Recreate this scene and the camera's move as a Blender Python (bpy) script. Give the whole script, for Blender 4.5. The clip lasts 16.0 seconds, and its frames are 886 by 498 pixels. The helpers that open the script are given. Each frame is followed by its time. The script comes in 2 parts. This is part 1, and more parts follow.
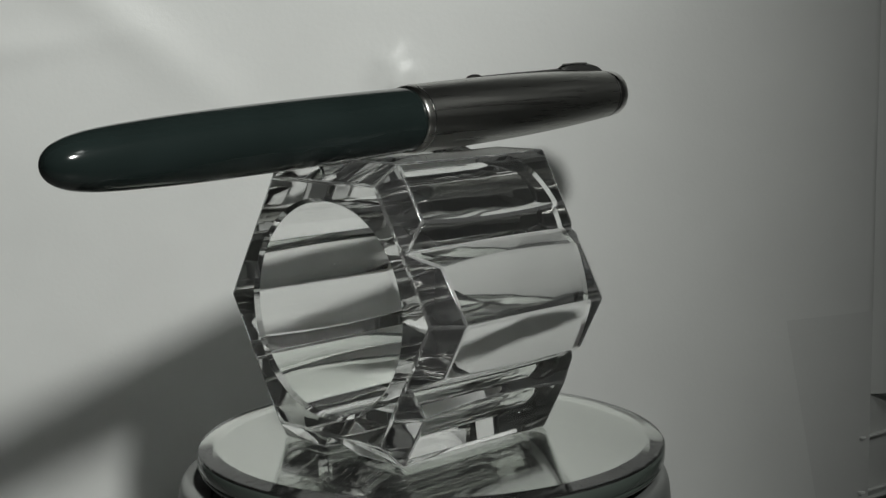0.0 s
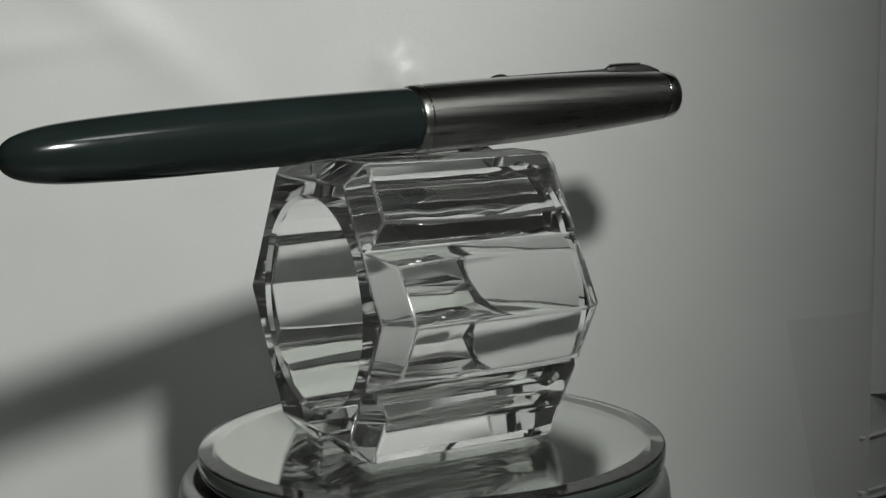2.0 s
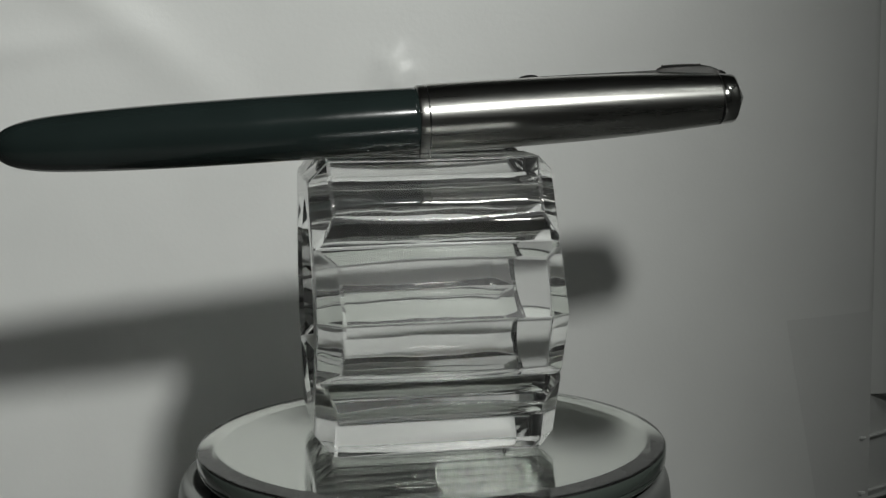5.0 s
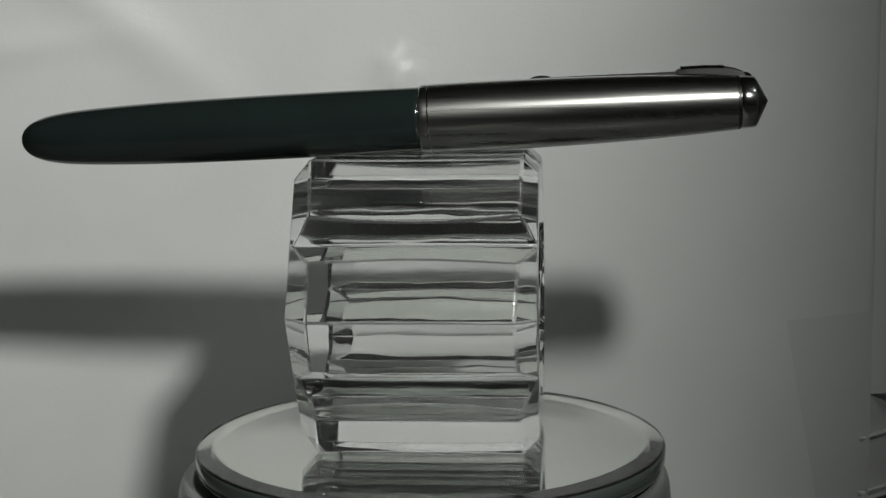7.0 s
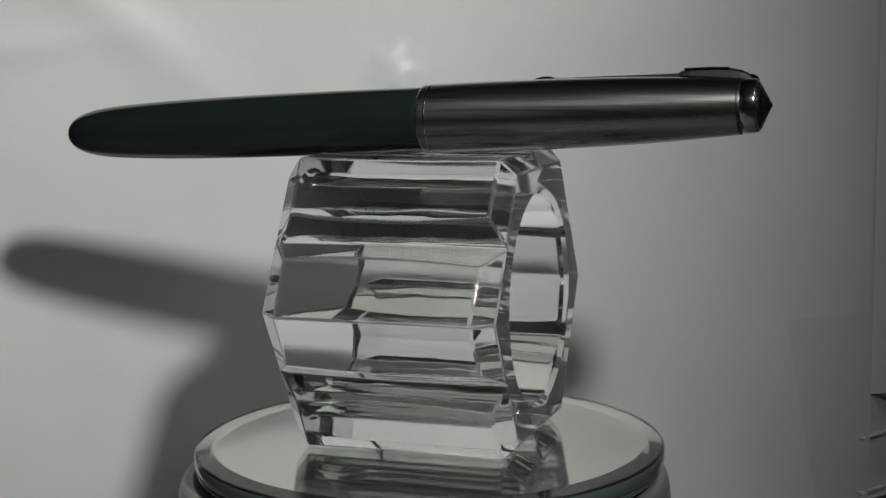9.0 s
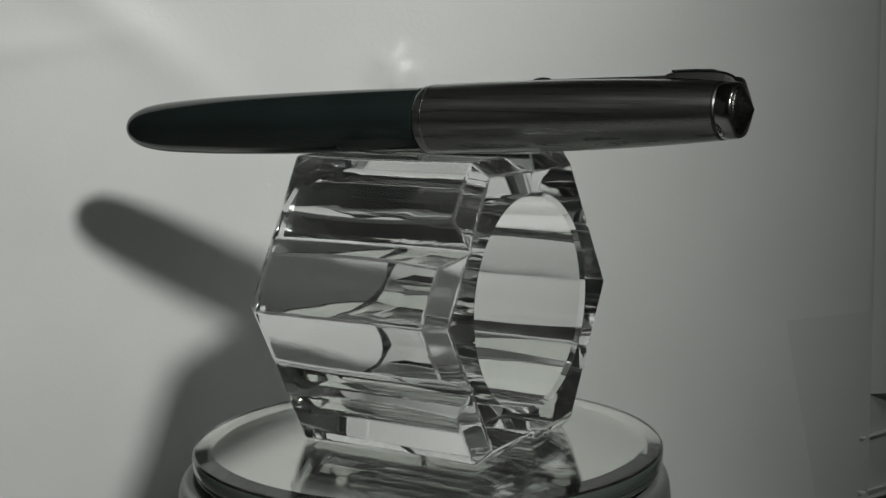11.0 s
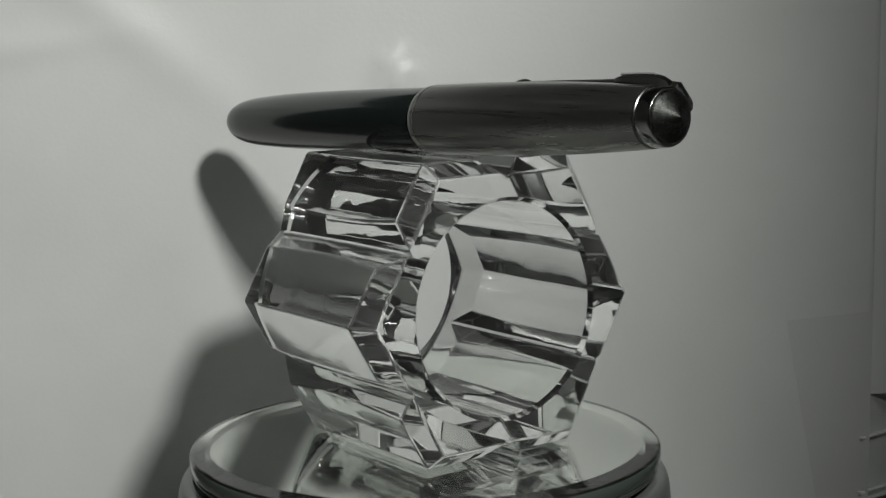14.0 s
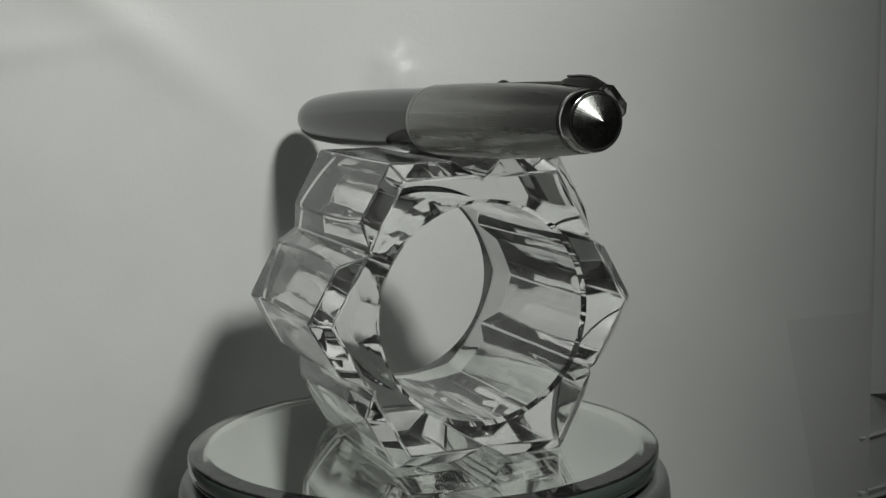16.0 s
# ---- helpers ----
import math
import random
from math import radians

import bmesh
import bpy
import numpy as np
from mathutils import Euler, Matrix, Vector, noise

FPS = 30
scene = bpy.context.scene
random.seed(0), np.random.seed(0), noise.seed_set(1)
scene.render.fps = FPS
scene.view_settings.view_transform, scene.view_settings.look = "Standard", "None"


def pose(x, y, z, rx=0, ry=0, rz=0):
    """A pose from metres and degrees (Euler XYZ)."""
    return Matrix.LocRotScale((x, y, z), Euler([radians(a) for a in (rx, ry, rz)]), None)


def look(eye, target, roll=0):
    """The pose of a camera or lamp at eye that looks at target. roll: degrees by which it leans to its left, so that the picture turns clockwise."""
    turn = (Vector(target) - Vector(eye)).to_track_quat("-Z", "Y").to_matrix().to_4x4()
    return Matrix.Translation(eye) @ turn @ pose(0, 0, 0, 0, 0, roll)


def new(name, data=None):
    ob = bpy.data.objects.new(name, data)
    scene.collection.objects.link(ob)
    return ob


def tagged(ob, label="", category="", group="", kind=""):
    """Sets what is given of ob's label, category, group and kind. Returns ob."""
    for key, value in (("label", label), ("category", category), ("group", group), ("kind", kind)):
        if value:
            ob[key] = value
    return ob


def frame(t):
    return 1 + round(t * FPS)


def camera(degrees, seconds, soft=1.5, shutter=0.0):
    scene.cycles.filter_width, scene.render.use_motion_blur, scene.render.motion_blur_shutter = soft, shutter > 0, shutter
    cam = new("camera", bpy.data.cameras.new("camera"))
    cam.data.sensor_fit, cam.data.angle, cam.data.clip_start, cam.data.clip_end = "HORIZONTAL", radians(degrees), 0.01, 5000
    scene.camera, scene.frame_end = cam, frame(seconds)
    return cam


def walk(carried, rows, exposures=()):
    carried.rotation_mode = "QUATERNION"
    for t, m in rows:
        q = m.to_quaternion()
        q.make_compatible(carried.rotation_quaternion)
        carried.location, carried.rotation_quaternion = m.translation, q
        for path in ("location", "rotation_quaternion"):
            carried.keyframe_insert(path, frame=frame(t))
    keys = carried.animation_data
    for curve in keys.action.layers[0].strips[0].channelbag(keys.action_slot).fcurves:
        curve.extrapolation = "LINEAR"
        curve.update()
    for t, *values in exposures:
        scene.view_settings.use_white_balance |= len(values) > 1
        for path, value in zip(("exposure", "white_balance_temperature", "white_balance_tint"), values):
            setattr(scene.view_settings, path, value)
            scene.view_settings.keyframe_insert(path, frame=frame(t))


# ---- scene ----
# Camera: standing still, level with the pen, about a third of a metre away
EYE = Vector((0.0, -0.2775, 0.0747))
YAW, PITCH, ROLL = 0.0148, 0.1408, -0.905
AIM = EYE + Vector((math.sin(YAW) * math.cos(PITCH), math.cos(YAW) * math.cos(PITCH), -math.sin(PITCH)))
cam = camera(32.27, 16.0, soft=1.35)
walk(cam, [(0.0, look(EYE, AIM, ROLL)), (16.0, look(EYE, AIM, ROLL))], exposures=[(0.0, 0.04), (2.5, 0.08), (3.2, 0.12), (3.5, 0.14), (3.75, 0.05), (4.0, -0.06), (5.2, -0.08), (6.4, -0.14), (7.5, -0.07), (9.0, -0.02), (12.0, 0.0), (14.0, 0.02), (16.0, -0.06)])


def turn_at(t):
    """The turntable's angle in degrees: it slows down very slightly."""
    return math.degrees(0.7517 - 0.1228 * t + 0.000372 * (t - 8.0) ** 2)


# ---------------------------------------------------------------- light
world = bpy.data.worlds.new("dim_room")
scene.world = world
world.use_nodes = True
world.node_tree.nodes["Background"].inputs[0].default_value = (0.9, 1.0, 0.95, 1)
world.node_tree.nodes["Background"].inputs[1].default_value = 0.012

lamp_data = bpy.data.lights.new("desk_lamp_bulb", "SPOT")
lamp_data.energy = 5.2
lamp_data.color = (0.985, 1.0, 0.965)
lamp_data.shadow_soft_size = 0.016
lamp_data.spot_size = radians(87.0)
lamp_data.spot_blend = 1.0
lamp = new("desk_lamp_bulb", lamp_data)
lamp.matrix_world = look((0.1065, -0.283, 0.2437), (-0.224, 0.0845, 0.030))


# ---------------------------------------------------------------- materials
def material(name, color, rough=0.5, metal=0.0, coat=0.0, spec=0.5):
    m = bpy.data.materials.new(name)
    m.use_nodes = True
    b = m.node_tree.nodes["Principled BSDF"]
    b.inputs["Base Color"].default_value = (*color, 1)
    b.inputs["Roughness"].default_value = rough
    b.inputs["Metallic"].default_value = metal
    b.inputs["Coat Weight"].default_value = coat
    b.inputs["Coat Roughness"].default_value = 0.05
    b.inputs["Specular IOR Level"].default_value = spec
    return m, m.node_tree.nodes, m.node_tree.links, b


def noise_tex(nodes, links, scale, detail=4.0, rough=0.55, stretch=None):
    tc = nodes.new("ShaderNodeTexCoord")
    mp = nodes.new("ShaderNodeMapping")
    links.new(tc.outputs["Object"], mp.inputs["Vector"])
    if stretch:
        mp.inputs["Scale"].default_value = stretch
    n = nodes.new("ShaderNodeTexNoise")
    n.inputs["Scale"].default_value = scale
    n.inputs["Detail"].default_value = detail
    n.inputs["Roughness"].default_value = rough
    links.new(mp.outputs["Vector"], n.inputs["Vector"])
    return n


def ramp(nodes, links, fac, stops):
    r = nodes.new("ShaderNodeValToRGB")
    r.color_ramp.elements[0].position, r.color_ramp.elements[0].color = stops[0][0], (*stops[0][1], 1)
    r.color_ramp.elements[1].position, r.color_ramp.elements[1].color = stops[-1][0], (*stops[-1][1], 1)
    for pos, col in stops[1:-1]:
        e = r.color_ramp.elements.new(pos)
        e.color = (*col, 1)
    links.new(fac, r.inputs["Fac"])
    return r


def bump(nodes, links, b, height, strength, distance):
    k = nodes.new("ShaderNodeBump")
    k.inputs["Strength"].default_value = strength
    k.inputs["Distance"].default_value = distance
    links.new(height, k.inputs["Height"])
    links.new(k.outputs["Normal"], b.inputs["Normal"])
    return k


def grey(v, tint=(0.985, 1.0, 0.975)):
    return tuple(v * c for c in tint)


def paper_material(name, value, rough):
    m, n, l, b = material(name, grey(value), rough)
    blot = noise_tex(n, l, 22.0, 3.0)
    col = ramp(n, l, blot.outputs["Fac"], [(0.3, grey(value * 0.95)), (0.7, grey(value * 1.03))])
    l.new(col.outputs["Color"], b.inputs["Base Color"])
    fine = noise_tex(n, l, 900.0, 3.0)
    bump(n, l, b, fine.outputs["Fac"], 0.08, 0.0004)
    return m


def steel_material(name, color, rough, grain=True):
    m, n, l, b = material(name, color, rough, 1.0)
    streak = noise_tex(n, l, 260.0, 5.0, 0.7, (0.05, 3.0, 3.0))
    r = ramp(n, l, streak.outputs["Fac"], [(0.3, (rough * 0.8,) * 3), (0.7, (rough * 1.25,) * 3)])
    l.new(r.outputs["Color"], b.inputs["Roughness"])
    if grain:
        bump(n, l, b, streak.outputs["Fac"], 0.05, 0.0002)
        # brushed round the axis: the sheen stretches along it
        tangent = n.new("ShaderNodeTangent")
        tangent.direction_type, tangent.axis = "RADIAL", "X"
        l.new(tangent.outputs["Tangent"], b.inputs["Tangent"])
        b.inputs["Anisotropic"].default_value = 0.55
        b.inputs["Anisotropic Rotation"].default_value = 0.25
        wear = noise_tex(n, l, 180.0, 4.0, 0.6, (0.25, 1.0, 1.0))
        col = ramp(n, l, wear.outputs["Fac"],
                   [(0.3, tuple(c * 0.88 for c in color)), (0.62, color), (0.75, tuple(min(1, c * 1.08) for c in color))])
        l.new(col.outputs["Color"], b.inputs["Base Color"])
    return m


def glass_material(name, ior, tint, rough=0.0):
    m, n, l, b = material(name, tint, rough)
    b.inputs["Transmission Weight"].default_value = 1.0
    b.inputs["IOR"].default_value = ior
    return m, n, l, b


PAPER = paper_material("white_backdrop_paper", 0.78, 0.38)
DARKER_PAPER = paper_material("darker_paper", 0.725, 0.42)
GREYBOARD = paper_material("grey_board", 0.84, 0.5)
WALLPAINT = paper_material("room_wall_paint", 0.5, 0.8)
# dimness of the room put into wall and ceiling colour, for dark reflections
DARKTONE = paper_material("wall_toned_dark", 0.16, 0.7)
CEILTONE = paper_material("ceiling_toned_dark", 0.25, 0.8)

m, n, l, b = material("dark_teal_resin", (0.012, 0.018, 0.017), 0.14, 0.0, 0.12, 0.36)
scuff = noise_tex(n, l, 320.0, 4.0, 0.65, (0.4, 1, 1))
rr = ramp(n, l, scuff.outputs["Fac"], [(0.35, (0.10,) * 3), (0.7, (0.17,) * 3)])
l.new(rr.outputs["Color"], b.inputs["Roughness"])
hue = noise_tex(n, l, 60.0, 2.0)
cc = ramp(n, l, hue.outputs["Fac"], [(0.3, (0.011, 0.0165, 0.0155)), (0.7, (0.014, 0.021, 0.020))])
l.new(cc.outputs["Color"], b.inputs["Base Color"])
RESIN = m
STEEL = steel_material("brushed_steel", (0.40, 0.40, 0.38), 0.29)
POLISHED = steel_material("polished_steel", (0.55, 0.545, 0.53), 0.12, grain=False)
# clip and rib steel are darkened to hold back bright lamp highlights
CLIPSTEEL = steel_material("darkened_clip_steel", (0.13, 0.128, 0.124), 0.40)
JEWEL = steel_material("silver_jewel", (0.16, 0.165, 0.155), 0.26, grain=False)
RIBSTEEL = steel_material("darkened_rib_steel", (0.05, 0.05, 0.048), 0.5, grain=False)
DARK = material("black_gap", (0.012, 0.012, 0.012), 0.6)[0]

m, n, l, b = glass_material("clear_crystal", 1.475, (0.975, 0.983, 0.975))
wob = noise_tex(n, l, 38.0, 1.0, 0.4)
bump(n, l, b, wob.outputs["Fac"], 0.085, 0.004)
# a thin greasy film: a wide weak sheen over the clear glass
b.inputs["Coat Weight"].default_value = 0.45
b.inputs["Coat Roughness"].default_value = 0.2
# a faint milky veil lifts the darks, standing in for glare
veil_noise = noise_tex(n, l, 60.0, 2.0, 0.5)
haze = ramp(n, l, veil_noise.outputs["Fac"], [(0.35, (0.997,) * 3), (0.8, (0.985,) * 3)])
# pale specks imitate small sparkles in the crystal
specks = noise_tex(n, l, 1100.0, 1.0, 0.4)
sparkle = ramp(n, l, specks.outputs["Fac"], [(0.76, (1.0,) * 3), (0.82, (0.88,) * 3)])
both = n.new("ShaderNodeMath")
both.operation = "MULTIPLY"
l.new(haze.outputs["Color"], both.inputs[0])
l.new(sparkle.outputs["Color"], both.inputs[1])
l.new(both.outputs["Value"], b.inputs["Transmission Weight"])
CRYSTAL = m
m, n, l, b = glass_material("ground_crystal_edge", 1.475, (0.98, 0.985, 0.98), 0.06)
b.inputs["Transmission Weight"].default_value = 0.93
chips = noise_tex(n, l, 900.0, 3.0, 0.6)
bump(n, l, b, chips.outputs["Fac"], 0.15, 0.0003)
CRYSTAL_EDGE = m
m, n, l, b = glass_material("rippled_crystal_bore", 1.475, (0.985, 0.99, 0.985))
rip = noise_tex(n, l, 110.0, 2.0, 0.5, (0.55, 1.0, 1.0))
bump(n, l, b, rip.outputs["Fac"], 0.10, 0.003)
film_b = noise_tex(n, l, 70.0, 2.0, 0.5)
fb = ramp(n, l, film_b.outputs["Fac"], [(0.35, (0.995,) * 3), (0.8, (0.965,) * 3)])
l.new(fb.outputs["Color"], b.inputs["Transmission Weight"])
CRYSTAL_BORE = m
m, n, l, b = material("silvered_mirror", (0.78, 0.80, 0.77), 0.012, 1.0)
film_dust = noise_tex(n, l, 420.0, 5.0)
dr = ramp(n, l, film_dust.outputs["Fac"], [(0.45, (0.008,) * 3), (0.8, (0.06,) * 3)])
l.new(dr.outputs["Color"], b.inputs["Roughness"])
MIRROR = m
m, n, l, b = glass_material("mirror_glass", 1.52, (0.965, 0.98, 0.965))
# slight uneven milkiness in the mirror's glass
milk_noise = noise_tex(n, l, 160.0, 5.0, 0.65)
gr = ramp(n, l, milk_noise.outputs["Fac"], [(0.4, (0.990,) * 3), (0.75, (0.965,) * 3)])
l.new(gr.outputs["Color"], b.inputs["Transmission Weight"])
MIRROR_GLASS = m
m, n, l, b = material("mirror_edge_glass", (0.07, 0.085, 0.075), 0.12, 0.0, 0.5)
MIRROR_EDGE = m
m, n, l, b = material("silver_plastic", (0.30, 0.31, 0.30), 0.34, 0.55)
sp = noise_tex(n, l, 700.0, 3.0)
bump(n, l, b, sp.outputs["Fac"], 0.05, 0.0003)
BASE_PLASTIC = m
m, n, l, b = glass_material("clear_plastic", 1.46, (0.93, 0.95, 0.93), 0.05)
CLEAR = m
FROSTED = paper_material("milky_plastic", 0.75, 0.4)
# near-white colour imitates specular glints along the box ridges
m, n, l, b = material("whitened_rim_plastic", (0.85, 0.86, 0.84), 0.25)
RIM = m
# glow of an unseen globe added as fill light
m, n, l, b = material("fill_globe_glow", (0.8, 0.8, 0.78), 0.5)
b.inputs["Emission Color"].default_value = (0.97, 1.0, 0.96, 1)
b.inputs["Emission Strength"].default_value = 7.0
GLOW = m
FLOORING = paper_material("pale_flooring", 0.42, 0.5)
LAMINATE = paper_material("grey_laminate", 0.24, 0.4)


# ---------------------------------------------------------------- mesh helpers
def part(name, bm, mat, parent, label="", smooth=False):
    """Links a bmesh as one mesh object under a thing or a part."""
    me = bpy.data.meshes.new(name)
    bmesh.ops.recalc_face_normals(bm, faces=bm.faces)
    bm.to_mesh(me)
    bm.free()
    me.materials.append(mat)
    if smooth:
        for p in me.polygons:
            p.use_smooth = True
    ob = new(name, me)
    if parent:
        ob.parent = parent
    if label:
        ob["label"] = label
    return ob


def lathe_x(profile, steps=96):
    """A body of revolution about x from (x, radius) pairs."""
    bm = bmesh.new()
    rings = []
    for x, r in profile:
        if r < 1e-7:
            rings.append([bm.verts.new((x, 0, 0))])
        else:
            rings.append([bm.verts.new((x, r * math.cos(2 * math.pi * i / steps), r * math.sin(2 * math.pi * i / steps))) for i in range(steps)])
    skin(bm, rings, steps)
    return bm


def lathe_z(profile, steps=160):
    """A body of revolution about z from (radius, z) pairs."""
    bm = bmesh.new()
    rings = []
    for r, z in profile:
        if r < 1e-7:
            rings.append([bm.verts.new((0, 0, z))])
        else:
            rings.append([bm.verts.new((r * math.cos(2 * math.pi * i / steps), r * math.sin(2 * math.pi * i / steps), z)) for i in range(steps)])
    skin(bm, rings, steps)
    return bm


def skin(bm, rings, steps):
    for a, c in zip(rings, rings[1:]):
        for i in range(steps):
            j = (i + 1) % steps
            if len(a) == 1 and len(c) == 1:
                continue
            if len(a) == 1:
                bm.faces.new((a[0], c[j], c[i]))
            elif len(c) == 1:
                bm.faces.new((a[i], a[j], c[0]))
            else:
                bm.faces.new((a[i], a[j], c[j], c[i]))


def smooth_profile(points, per=6):
    """Catmull-Rom points through a profile."""
    out = []
    for i in range(len(points) - 1):
        p0, p1 = points[max(0, i - 1)], points[i]
        p2, p3 = points[i + 1], points[min(len(points) - 1, i + 2)]
        for k in range(per):
            t = k / per
            out.append(tuple(0.5 * (2 * p1[d] + (p2[d] - p0[d]) * t + (2 * p0[d] - 5 * p1[d] + 4 * p2[d] - p3[d]) * t * t
                                    + (3 * p1[d] - p0[d] - 3 * p2[d] + p3[d]) * t ** 3) for d in (0, 1)))
    out.append(points[-1])
    return out


def box(x0, x1, y0, y1, z0, z1, bevel=0.0):
    bm = bmesh.new()
    bmesh.ops.create_cube(bm, size=1.0, matrix=Matrix.LocRotScale(((x0 + x1) / 2, (y0 + y1) / 2, (z0 + z1) / 2), None, (x1 - x0, y1 - y0, z1 - z0)))
    if bevel:
        bmesh.ops.bevel(bm, geom=bm.edges[:], offset=bevel, segments=2, affect="EDGES", profile=0.5)
    return bm


def structure(name, bm, mat, label, category, smooth=False):
    return tagged(part(name, bm, mat, None, "", smooth), label, category, "", "structure")


# ---------------------------------------------------------------- setting
def wall_y(x, z):
    """The backdrop sheet's plane, turned away very slightly to the right."""
    return 0.0845 + 0.03 * x - 0.01 * z


TABLE_Z = -0.045


def crumple(x, z):
    """Gentle dents and two soft creases of the paper."""
    v = Vector((x * 9.0, z * 9.0, 3.1))
    d = 0.0016 * noise.noise(v) + 0.0006 * noise.noise(v * 2.7) + 0.00012 * noise.noise(v * 7.0)
    dx, dz = x + 0.0050, z - 0.0655
    d += 0.0011 * math.exp(-(dx * dx + dz * dz) / (2 * 0.0034 ** 2)) * (1 + 0.9 * noise.noise(Vector((x * 300, z * 300, 0))))
    s = (x + 0.070) * 0.62 + (z - 0.080) * 0.78
    d += 0.0011 * math.exp(-(s / 0.006) ** 2) * math.exp(-((x + 0.075) / 0.03) ** 2)
    d += 0.0009 * math.exp(-((z - 0.072 - 0.1 * (x + 0.1)) / 0.004) ** 2) * math.exp(-((x + 0.10) / 0.03) ** 2)
    return d


def sheet(x0, x1, z0, z1, nx, nz, off, thick, height=None, slant=0.0, top_slant=0.0):
    """A thin sheet parallel to the backdrop plane, with real thickness."""
    bm = bmesh.new()
    grid = []
    for side in (0, 1):
        rows = []
        for j in range(nz + 1):
            row = []
            for i in range(nx + 1):
                u, v = i / nx, j / nz
                x = x0 + (x1 - x0) * u + slant * v * (1 - u)
                z = z0 + (z1 - z0) * v + top_slant * v * u
                y = wall_y(x, z) + off + side * thick
                if height:
                    y -= height(x, z)
                row.append(bm.verts.new((x, y, z)))
            rows.append(row)
        grid.append(rows)
    for side, rows in enumerate(grid):
        for j in range(nz):
            for i in range(nx):
                bm.faces.new((rows[j][i], rows[j][i + 1], rows[j + 1][i + 1], rows[j + 1][i]))
    f, k = grid
    border = [(0, i) for i in range(nx)] + [(j, nx) for j in range(nz)] + [(nz, i) for i in range(nx, 0, -1)] + [(j, 0) for j in range(nz, 0, -1)]
    for (j0, i0), (j1, i1) in zip(border, border[1:] + border[:1]):
        bm.faces.new((f[j0][i0], f[j1][i1], k[j1][i1], k[j0][i0]))
    return bm


# unseen room shell; its tones steer bounced light and reflections
structure("floor", box(-1.6, 1.6, -2.2, 1.6, -0.80, -0.75), FLOORING, "pale room floor", "floor")
structure("ceiling", box(-1.6, 1.6, -2.2, 1.6, 1.70, 1.75), CEILTONE, "unseen ceiling toned dark for reflections", "ceiling")
structure("wall_north", box(-1.6, 1.6, 1.6, 1.65, -0.80, 1.75), WALLPAINT, "plain painted wall in shade", "wall")
structure("wall_south", box(-1.6, 1.6, -2.25, -2.2, -0.80, 1.75), DARKTONE, "unseen wall behind the camera, toned dark for reflections", "wall")
structure("wall_east", box(1.6, 1.65, -2.25, 1.65, -0.80, 1.75), WALLPAINT, "plain painted wall in shade", "wall")
structure("wall_west", box(-1.65, -1.6, -2.25, 1.65, -0.80, 1.75), WALLPAINT, "plain painted wall in shade", "wall")


def fill_globe():
    """Unseen globe added as fill light, and for the sheen the cut faces catch."""
    ob = tagged(new("fill_globe"), "unseen glowing globe added as the room's fill light", "lamp")
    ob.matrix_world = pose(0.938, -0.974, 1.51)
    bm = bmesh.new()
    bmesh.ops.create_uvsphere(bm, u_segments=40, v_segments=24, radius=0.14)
    part("shade", bm, GLOW, ob, "glowing shell of the added fill light", True)
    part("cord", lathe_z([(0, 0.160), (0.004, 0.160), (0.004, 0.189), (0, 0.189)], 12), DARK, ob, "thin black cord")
    part("cap", lathe_z([(0, 0.134), (0.035, 0.134), (0.033, 0.150), (0.012, 0.162), (0, 0.162)], 32), DARK, ob, "black holder of the added globe")
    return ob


fill_globe()
structure("table_top", box(-0.6, 0.6, -0.45, 0.45, TABLE_Z - 0.03, TABLE_Z, 0.002), LAMINATE, "grey table top under the turntable", "table top")
structure("backdrop", sheet(-0.114, 0.1099, TABLE_Z, 0.118, 160, 120, 0.0, 0.0004, crumple), PAPER,
          "white slightly creased paper backdrop standing behind the turntable", "backdrop", smooth=True)
tagged(part("grey_board", sheet(0.096, 0.20, TABLE_Z + 0.0295, 0.118, 4, 4, 0.0024, 0.0008), GREYBOARD, None),
       "pale grey board standing on a plastic box behind the backdrop", "board")
# slightly darker area at the backdrop's lower right
tagged(part("darker_patch", sheet(0.0975, 0.1098, TABLE_Z, 0.0040, 6, 12, -0.00008, 0.00004, crumple, -0.0090, 0.0018), DARKER_PAPER, None),
       "thin, slightly darker patch on the white paper backdrop", "card")


# ---------------------------------------------------------------- clear box beside the backdrop
def clear_box():
    ob = tagged(new("plastic_box"), "plastic box beside the paper backdrop, panels milky, ridges whitened for glints", "box")
    ob.matrix_world = pose(0.1073, 0.0883, TABLE_Z, 0, 0, 38)
    w, d, h = 0.05, 0.04, 0.0293
    # opaque milky panels stand in for clear plastic, which came out too dark
    part("front_panel", box(0, w, 0, 0.0015, 0.002, h), FROSTED, ob, "milky grey front panel")
    part("back_panel", box(0, w, d - 0.0015, d, 0.002, h - 0.002), FROSTED, ob, "frosted grey back panel")
    for x in (0, w - 0.0015):
        part("side_panel", box(x, x + 0.0015, 0.0017, d - 0.0017, 0.002, h - 0.002), CLEAR, ob).visible_shadow = False
    part("bottom_panel", box(0, w, 0, d, 0, 0.0018), CLEAR, ob).visible_shadow = False
    for z in (0.0186, 0.0046):
        part("rim", box(-0.0004, w, -0.0013, -0.0001, z, z + 0.0008, 0.0003), RIM, ob, "ridge coloured white to imitate a glint")
    part("rim", box(-0.0004, w * 0.4, -0.0012, -0.0001, 0.0026, 0.0032, 0.00025), RIM, ob, "ridge coloured white to imitate a glint")
    return ob


clear_box()


# ---------------------------------------------------------------- turntable
DISC_Z = 0.0005


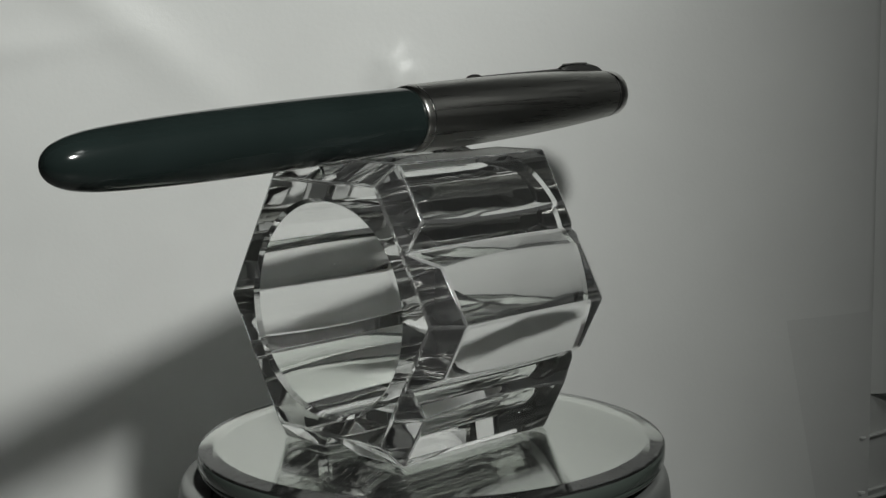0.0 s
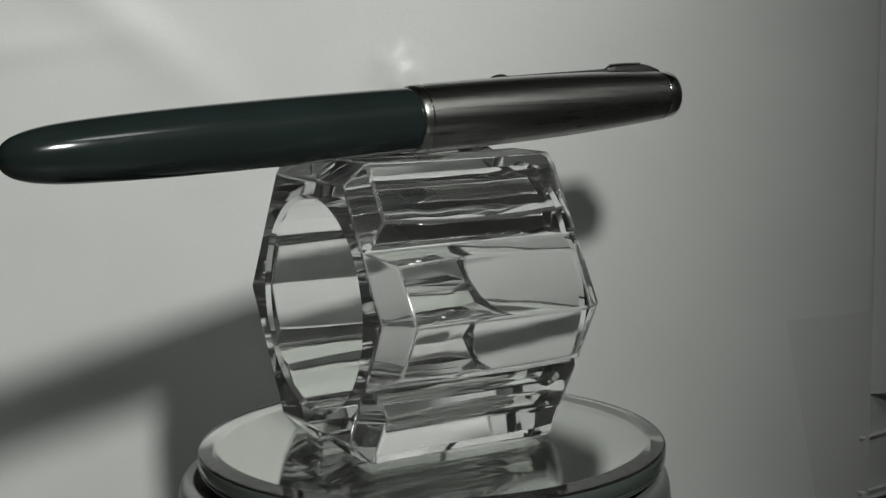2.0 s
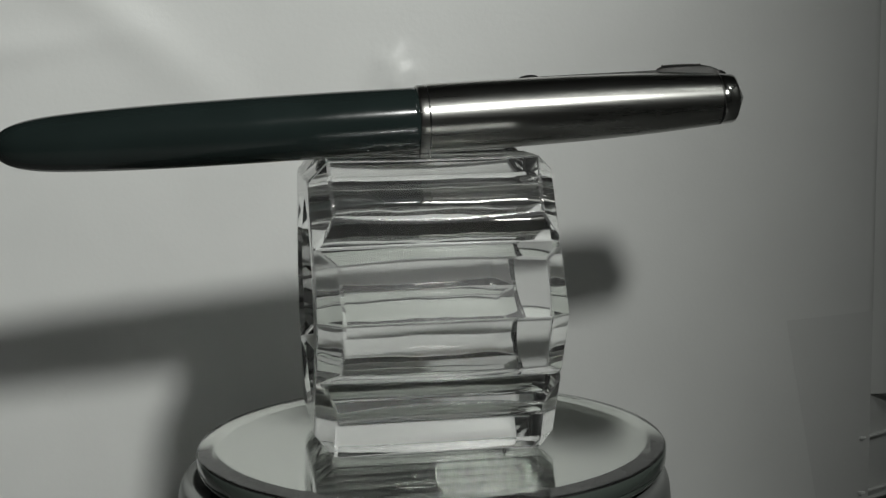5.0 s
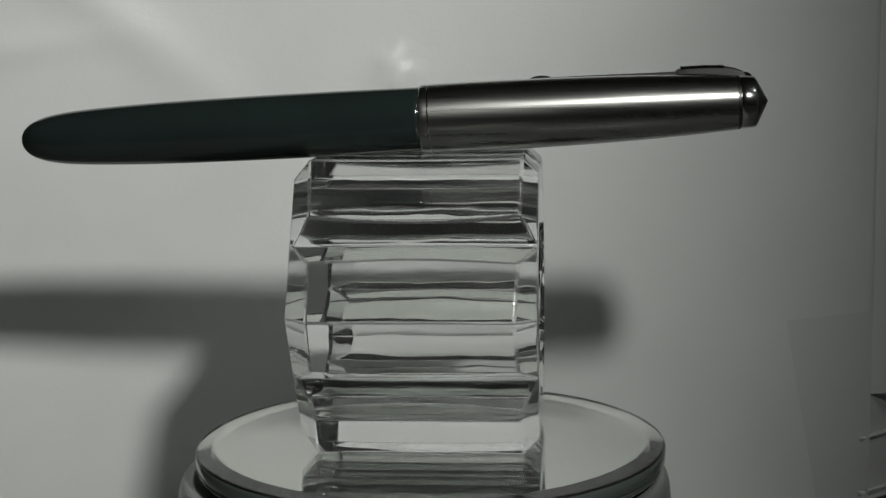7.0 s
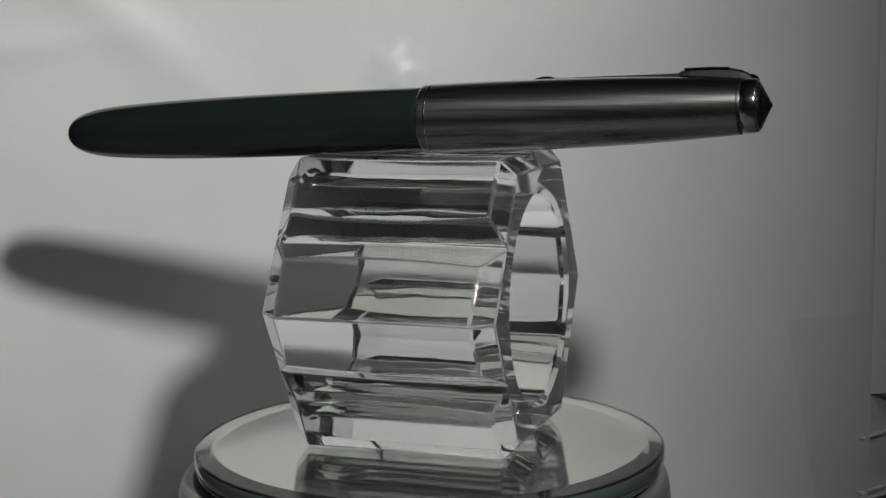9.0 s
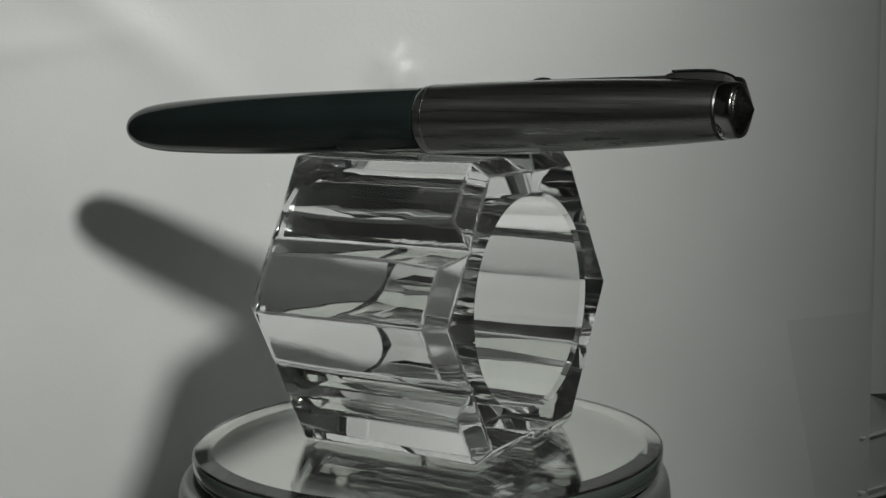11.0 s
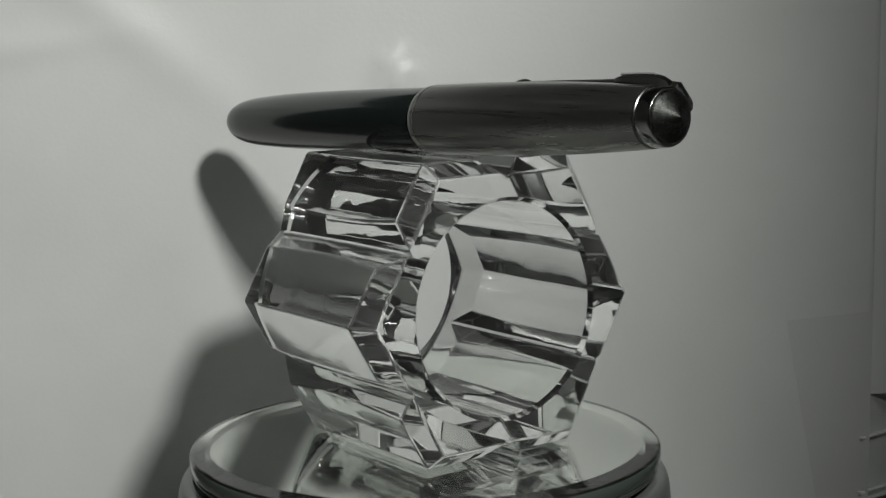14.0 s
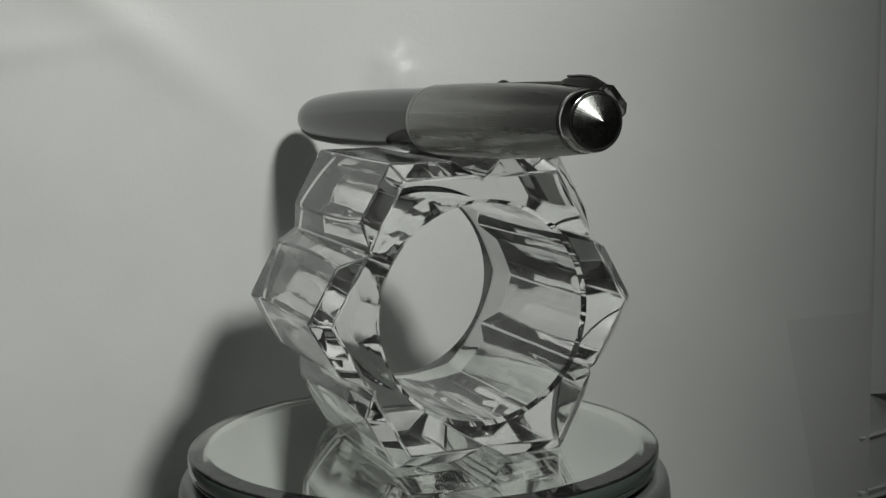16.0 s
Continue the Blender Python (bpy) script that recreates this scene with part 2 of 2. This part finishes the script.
def turntable_base():
    ob = tagged(new("turntable_base"), "round silver-grey plastic base of a display turntable", "turntable base")
    ob.matrix_world = pose(0, 0, 0)
    part("housing", lathe_z([(0, TABLE_Z + 0.002), (0.0435, TABLE_Z + 0.002), (0.0450, TABLE_Z + 0.004), (0.0456, TABLE_Z + 0.012)]
                            + smooth_profile([(0.0456, -0.020), (0.0456, -0.0125), (0.0454, -0.0085), (0.0449, -0.0063), (0.0440, -0.0055), (0.0428, -0.0053)])
                            + [(0.0422, -0.0056), (0.0420, -0.0080), (0, -0.0080)]), BASE_PLASTIC, ob, "", True)
    part("foot_ring", lathe_z([(0.036, TABLE_Z), (0.042, TABLE_Z), (0.042, TABLE_Z + 0.003), (0.036, TABLE_Z + 0.003), (0.036, TABLE_Z)]), DARK, ob, "black rubber foot ring")
    return ob


def mirror_disc():
    ob = tagged(new("mirror_platter"), "round glass mirror on a grey turntable base", "mirror")
    cx, cy = 0.00131, -0.00061

    def shifted(bm):
        bmesh.ops.translate(bm, verts=bm.verts, vec=(cx, cy, DISC_Z))
        return bm
    part("glass", shifted(lathe_z([(0, 0.0), (0.0397, 0.0), (0.0399, -0.00002), (0.04270, -0.00045), (0.0429, -0.0006), (0.0430, -0.0009), (0.0430, -0.0028), (0.0428, -0.0030)])), MIRROR_GLASS, ob, "thick bevelled glass")
    # dark ring added to draw the shading along the glass rim
    part("edge_shade_ring", shifted(lathe_z([(0.04302, -0.00085), (0.0432, -0.0010), (0.0432, -0.0031), (0.04302, -0.0033), (0.04302, -0.00085)])), MIRROR_EDGE, ob, "dark ring added for the shading at the glass edge", True)
    part("silvering", shifted(lathe_z([(0, -0.0034), (0.0428, -0.0034), (0.0428, -0.0030), (0, -0.0030)])), MIRROR, ob, "silvered mirror back")
    part("tray", shifted(lathe_z([(0, -0.0050), (0.0414, -0.0050), (0.0425, -0.0046), (0.0429, -0.0040), (0.0428, -0.0034), (0, -0.0034)])), MIRROR_EDGE, ob, "dark platter edge under the glass", True)
    part("spindle", lathe_z([(0, -0.0079), (0.0395, -0.0079), (0.0395, -0.0049), (0, -0.0049)]), DARK, ob, "black platter underside")
    return ob


# ---------------------------------------------------------------- crystal ring
def crystal_ring():
    """A hexagonal crystal tube, a little waisted, with a V groove along each side and cut corners at the ends."""
    ob = tagged(new("crystal_ring"), "clear cut-crystal hexagonal napkin ring with grooved sides on the mirror", "napkin ring")
    half_h, half_w, flat = 0.0263, 0.0306, 0.0158
    x_ridge, x_edge = 0.0175, 0.0185
    groove, waist, bore = 0.0031, 0.0006, 0.0190
    cx, cy, cz = 0.0008, 0.0028, DISC_Z + half_h
    corners = [Vector((half_w, 0)), Vector((flat, half_h)), Vector((-flat, half_h)),
               Vector((-half_w, 0)), Vector((-flat, -half_h)), Vector((flat, -half_h))]
    reach = [x_ridge, x_edge, x_edge, x_ridge, x_edge, x_edge]
    bm = bmesh.new()

    def vert(x, p):
        return bm.verts.new((cx + x, cy + p.x, cz + p.y))

    def outline(dip):
        """The 24 corners of the cross-section where the grooves are shallower by dip and the sides very slightly hollow."""
        shrink = 1 - 0.35 * dip / half_h
        half = 0.14 * (1 - dip / groove)
        pts = []
        for i in range(6):
            a, c = corners[i] * shrink, corners[(i + 1) % 6] * shrink
            pts += [a, a.lerp(c, 0.5 - half), a.lerp(c, 0.5) * (1 - (groove - dip) / half_h), a.lerp(c, 0.5 + half)]
        return pts

    stations = 24
    rows = []
    for s in range(stations + 1):
        u = 2 * s / stations - 1
        pts = outline(waist * (1 - u * u))
        row = []
        for k, p in enumerate(pts):
            i, q = divmod(k, 4)
            near, far = reach[i], reach[(i + 1) % 6]
            share = (0, 0.36, 0.5, 0.64)[q]
            row.append(vert(u * (near + (far - near) * share), p))
        rows.append(row)
    for a, c in zip(rows, rows[1:]):
        for i in range(24):
            j = (i + 1) % 24
            bm.faces.new((a[i], a[j], c[j], c[i]))
    steps = 384

    def circle(x, r):
        return [vert(x, Vector((math.cos(2 * math.pi * s / steps), math.sin(2 * math.pi * s / steps))) * r) for s in range(steps)]
    bores = []
    for sign, row, cut_in, x_end in ((-1, rows[0], 0.0038, 0.0219), (1, rows[-1], 0.0026, 0.0212)):
        tip = [p * (1 - cut_in / half_h) for p in corners]
        end = []
        for i in range(6):
            a, c = tip[i], tip[(i + 1) % 6]
            v, ra, g, rc = row[4 * i:4 * i + 4]
            en = [vert(sign * x_end, a)]
            if cut_in > groove:
                # the groove runs out in the slanted edge
                x0 = abs(g.co.x - cx)
                en += [vert(sign * (x0 + (x_end - x0) * groove / cut_in), a.lerp(c, 0.5) * ((half_h - groove) / (half_h - cut_in)))]
            else:
                # the groove nicks the end face
                nick = 0.14 * (groove - cut_in) / groove
                en += [vert(sign * x_end, a.lerp(c, 0.5 - nick)), vert(sign * x_end, a.lerp(c, 0.5) * ((half_h - groove) / (half_h - cut_in))),
                       vert(sign * x_end, a.lerp(c, 0.5 + nick))]
            end.append(en)
        around = []
        for i in range(6):
            v, a, g, c = row[4 * i:4 * i + 4]
            vn, nx = row[(4 * i + 4) % 24], end[(i + 1) % 6][0]
            if len(end[i]) == 2:
                e, m0 = end[i]
                loops = ((v, a, m0, e), (a, g, m0), (g, c, m0), (c, vn, nx, m0), (e, m0, nx))
                around.append(e)
            else:
                e, ea, n0, ec = end[i]
                loops = ((v, a, ea, e), (a, g, n0, ea), (g, c, ec, n0), (c, vn, nx, ec))
                around += end[i]
            for loop in loops:
                bm.faces.new(loop)
        # flat end face between the outline and the bore
        lip, bored = circle(sign * x_end, bore + 0.0007), circle(sign * (x_end - 0.0008), bore)
        cut = [round((math.atan2(p.co.z - cz, p.co.y - cy) % (2 * math.pi)) / (2 * math.pi) * steps) % steps for p in around]
        for i in range(len(around)):
            j = (i + 1) % len(around)
            s, e = cut[i], cut[j]
            if e < s:
                e += steps
            arc = [lip[q % steps] for q in range(s, e + 1)]
            bm.faces.new([around[i], around[j]] + arc[::-1])
        for s in range(steps):
            bm.faces.new((lip[s], lip[(s + 1) % steps], bored[(s + 1) % steps], bored[s]))
        bores.append(bored)
    ba, bb = bores
    for s in range(steps):
        t = (s + 1) % steps
        bm.faces.new((ba[s], ba[t], bb[t], bb[s]))
    bmesh.ops.recalc_face_normals(bm, faces=bm.faces)

    def off_bore(p):
        return math.hypot(p.co.y - cy, p.co.z - cz) > bore + 0.0010
    sharp = [e for e in bm.edges if len(e.link_faces) == 2 and e.calc_face_angle(0) > 0.15 and all(off_bore(p) for p in e.verts)]
    rounded = bmesh.ops.bevel(bm, geom=sharp, offset=0.0004, segments=3, affect="EDGES", profile=0.5, clamp_overlap=True)
    for f in bm.faces:
        f.smooth = True
        c0 = f.calc_center_median()
        if abs(f.normal.x) < 0.02 and math.hypot(c0.y - cy, c0.z - cz) < bore + 0.0002:
            f.material_index = 2
        elif 0.2 < abs(f.normal.x) < 0.9:
            f.material_index = 2
    for f in rounded["faces"]:
        f.material_index = 1
    for e in bm.edges:
        kinds = {f.material_index for f in e.link_faces}
        e.smooth = kinds == {1} or (1 not in kinds and e.calc_face_angle(9) < 0.13)
    body = part("faceted_tube", bm, CRYSTAL, ob, "hexagonal crystal tube with V grooves and a round bore")
    body.data.materials.append(CRYSTAL_EDGE)
    body.data.materials.append(CRYSTAL_BORE)
    return ob


# ---------------------------------------------------------------- pen
TAIL, POINT = Vector((-0.07516, 0.00336, 0.05572)), Vector((0.06275, 0.00357, 0.06158))


def clip_piece(rows):
    """A closed bar through cross-sections (x, half width, low z, high z) with softened top edges."""
    bm = bmesh.new()
    rings = []
    for x, w, z0, z1 in rows:
        e = min(w, z1 - z0) * 0.45
        rings.append([bm.verts.new((x, y, z)) for y, z in
                      ((-w, z0), (w, z0), (w, z1 - e), (w - e, z1), (-(w - e), z1), (-w, z1 - e))])
    for a, c in zip(rings, rings[1:]):
        for i in range(6):
            j = (i + 1) % 6
            bm.faces.new((a[i], a[j], c[j], c[i]))
    bm.faces.new(rings[0])
    bm.faces.new(rings[-1])
    return bm


def fountain_pen():
    ob = tagged(new("fountain_pen"), "dark teal fountain pen with brushed steel cap on crystal ring", "fountain pen")
    mm = 0.001
    barrel = smooth_profile([(0, 0), (0.35, 1.35), (1.3, 2.55), (3.0, 3.55), (6.0, 4.40), (11, 5.03), (20, 5.50), (30, 5.78), (45, 5.94), (60, 5.96), (76.0, 5.86)], 7)
    direction = POINT - TAIL
    put = Matrix.Translation(TAIL) @ direction.to_track_quat("X", "Z").to_matrix().to_4x4()
    roll = put @ Matrix.Rotation(radians(-29), 4, "X")

    def placed(bm, m=put):
        bmesh.ops.transform(bm, matrix=m, verts=bm.verts)
        return bm

    def scaled(prof):
        return [(x * mm, r * mm) for x, r in prof]
    part("barrel", placed(lathe_x(scaled(barrel + [(76.0, 5.0), (75.8, 0)]))), RESIN, ob, "dark teal glossy resin barrel", True)
    cap = part("cap", placed(lathe_x(scaled([(75.4, 0), (75.4, 5.88), (75.5, 6.08), (75.75, 6.20), (76.3, 6.26)]
                                           + smooth_profile([(76.5, 6.27), (83, 6.33), (92, 6.32), (104, 6.17), (114, 5.89), (122, 5.52), (128, 5.16), (132.9, 4.82)], 6)
                                           + [(132.9, 4.0), (132.9, 0)]))), STEEL, ob, "brushed steel cap with fine scratches", True)
    part("cap_lip", placed(lathe_x(scaled([(77.0, 6.0), (77.0, 6.28), (77.08, 6.315), (77.25, 6.315), (77.33, 6.28), (77.33, 6.0)]))), POLISHED, cap, "thin engraved line round the cap lip", True)
    part("end_band", placed(lathe_x(scaled([(132.9, 0), (132.9, 4.66), (133.1, 4.76), (134.0, 4.72), (135.3, 4.60), (135.75, 4.42), (135.85, 4.2), (135.75, 4.0), (135.75, 0)]))), POLISHED, cap, "polished steel end band", True)
    jewel = lathe_x(scaled([(135.3, 0), (135.3, 3.95), (135.9, 3.98), (136.05, 3.85), (138.0, 0)]), 48)
    part("jewel", placed(jewel), JEWEL, cap, "shallow silver cone at the cap's end")
    # clip: ball tip, slim blade and a raised feathered shoulder
    part("clip_ring", placed(lathe_x(scaled([(132.3, 4.5), (132.3, 4.82), (132.4, 4.86), (132.8, 4.83), (132.88, 4.78), (132.88, 4.5)]))), CLIPSTEEL, cap, "clip ring", True)
    clip = part("clip", placed(clip_piece([(x * mm, w * mm, a * mm, c * mm) for x, w, a, c in
                ((97.5, 0.5, 6.25, 6.75), (99, 0.75, 6.3, 6.85), (108, 0.95, 6.1, 6.72), (118, 1.15, 5.7, 6.5), (122.6, 1.3, 5.5, 6.45))]), roll), CLIPSTEEL, cap, "dark steel pocket clip")
    part("shoulder", placed(clip_piece([(x * mm, w * mm, a * mm, c * mm) for x, w, a, c in
         ((121.9, 1.4, 5.8, 6.6), (122.6, 1.6, 5.5, 6.95), (123.8, 1.75, 5.4, 7.15), (128, 1.75, 5.0, 7.1), (131, 1.7, 4.7, 6.9), (132.6, 1.6, 4.5, 6.5), (133.7, 1.4, 4.3, 6.0), (134.4, 1.2, 4.2, 5.2))]), roll), CLIPSTEEL, clip, "raised feathered shoulder of the clip")
    folded = put @ Matrix.Rotation(radians(-52), 4, "X")
    part("tab", placed(clip_piece([(x * mm, w * mm, a * mm, c * mm) for x, w, a, c in
         ((130.6, 1.6, 4.4, 5.2), (131.6, 2.3, 4.3, 5.9), (133.4, 2.7, 4.1, 6.3), (134.6, 2.7, 4.0, 6.1), (135.3, 2.5, 4.0, 5.4), (135.6, 2.2, 4.0, 4.7))]), folded), CLIPSTEEL, clip, "folded clip tab over the cap's end")
    for i in range(15):
        x = 123.3 + i * 0.52
        for side in (-1, 1):
            rib = box(-0.15 * mm, 0.15 * mm, -0.7 * mm, 0.7 * mm, -0.12 * mm, 0.14 * mm)
            top = 7.13 - max(0, i - 8) * 0.03
            m4 = roll @ Matrix.Translation((x * mm, side * 0.85 * mm, (top - 0.13) * mm)) @ Matrix.Rotation(radians(side * 35), 4, "Z")
            part("feather_rib", placed(rib, m4), RIBSTEEL, clip)
    tip = lathe_x(scaled(smooth_profile([(0, 0), (0.3, 0.45), (1.3, 0.72), (2.4, 0.78), (3.6, 0.55), (4.0, 0)], 4)), 24)
    part("clip_tip", placed(tip, roll @ Matrix.Translation((95.4 * mm, 0, 6.72 * mm))), CLIPSTEEL, clip, "rounded clip tip", True)
    return ob


turntable_base()
platter = mirror_disc()
ring = crystal_ring()
pen = fountain_pen()


def motions():
    """The platter turns, and carries the ring and the pen round with it."""
    for thing in (platter, ring, pen):
        walk(thing, [(t * 0.5, pose(0, 0, 0, 0, 0, turn_at(t * 0.5))) for t in range(33)])


motions()
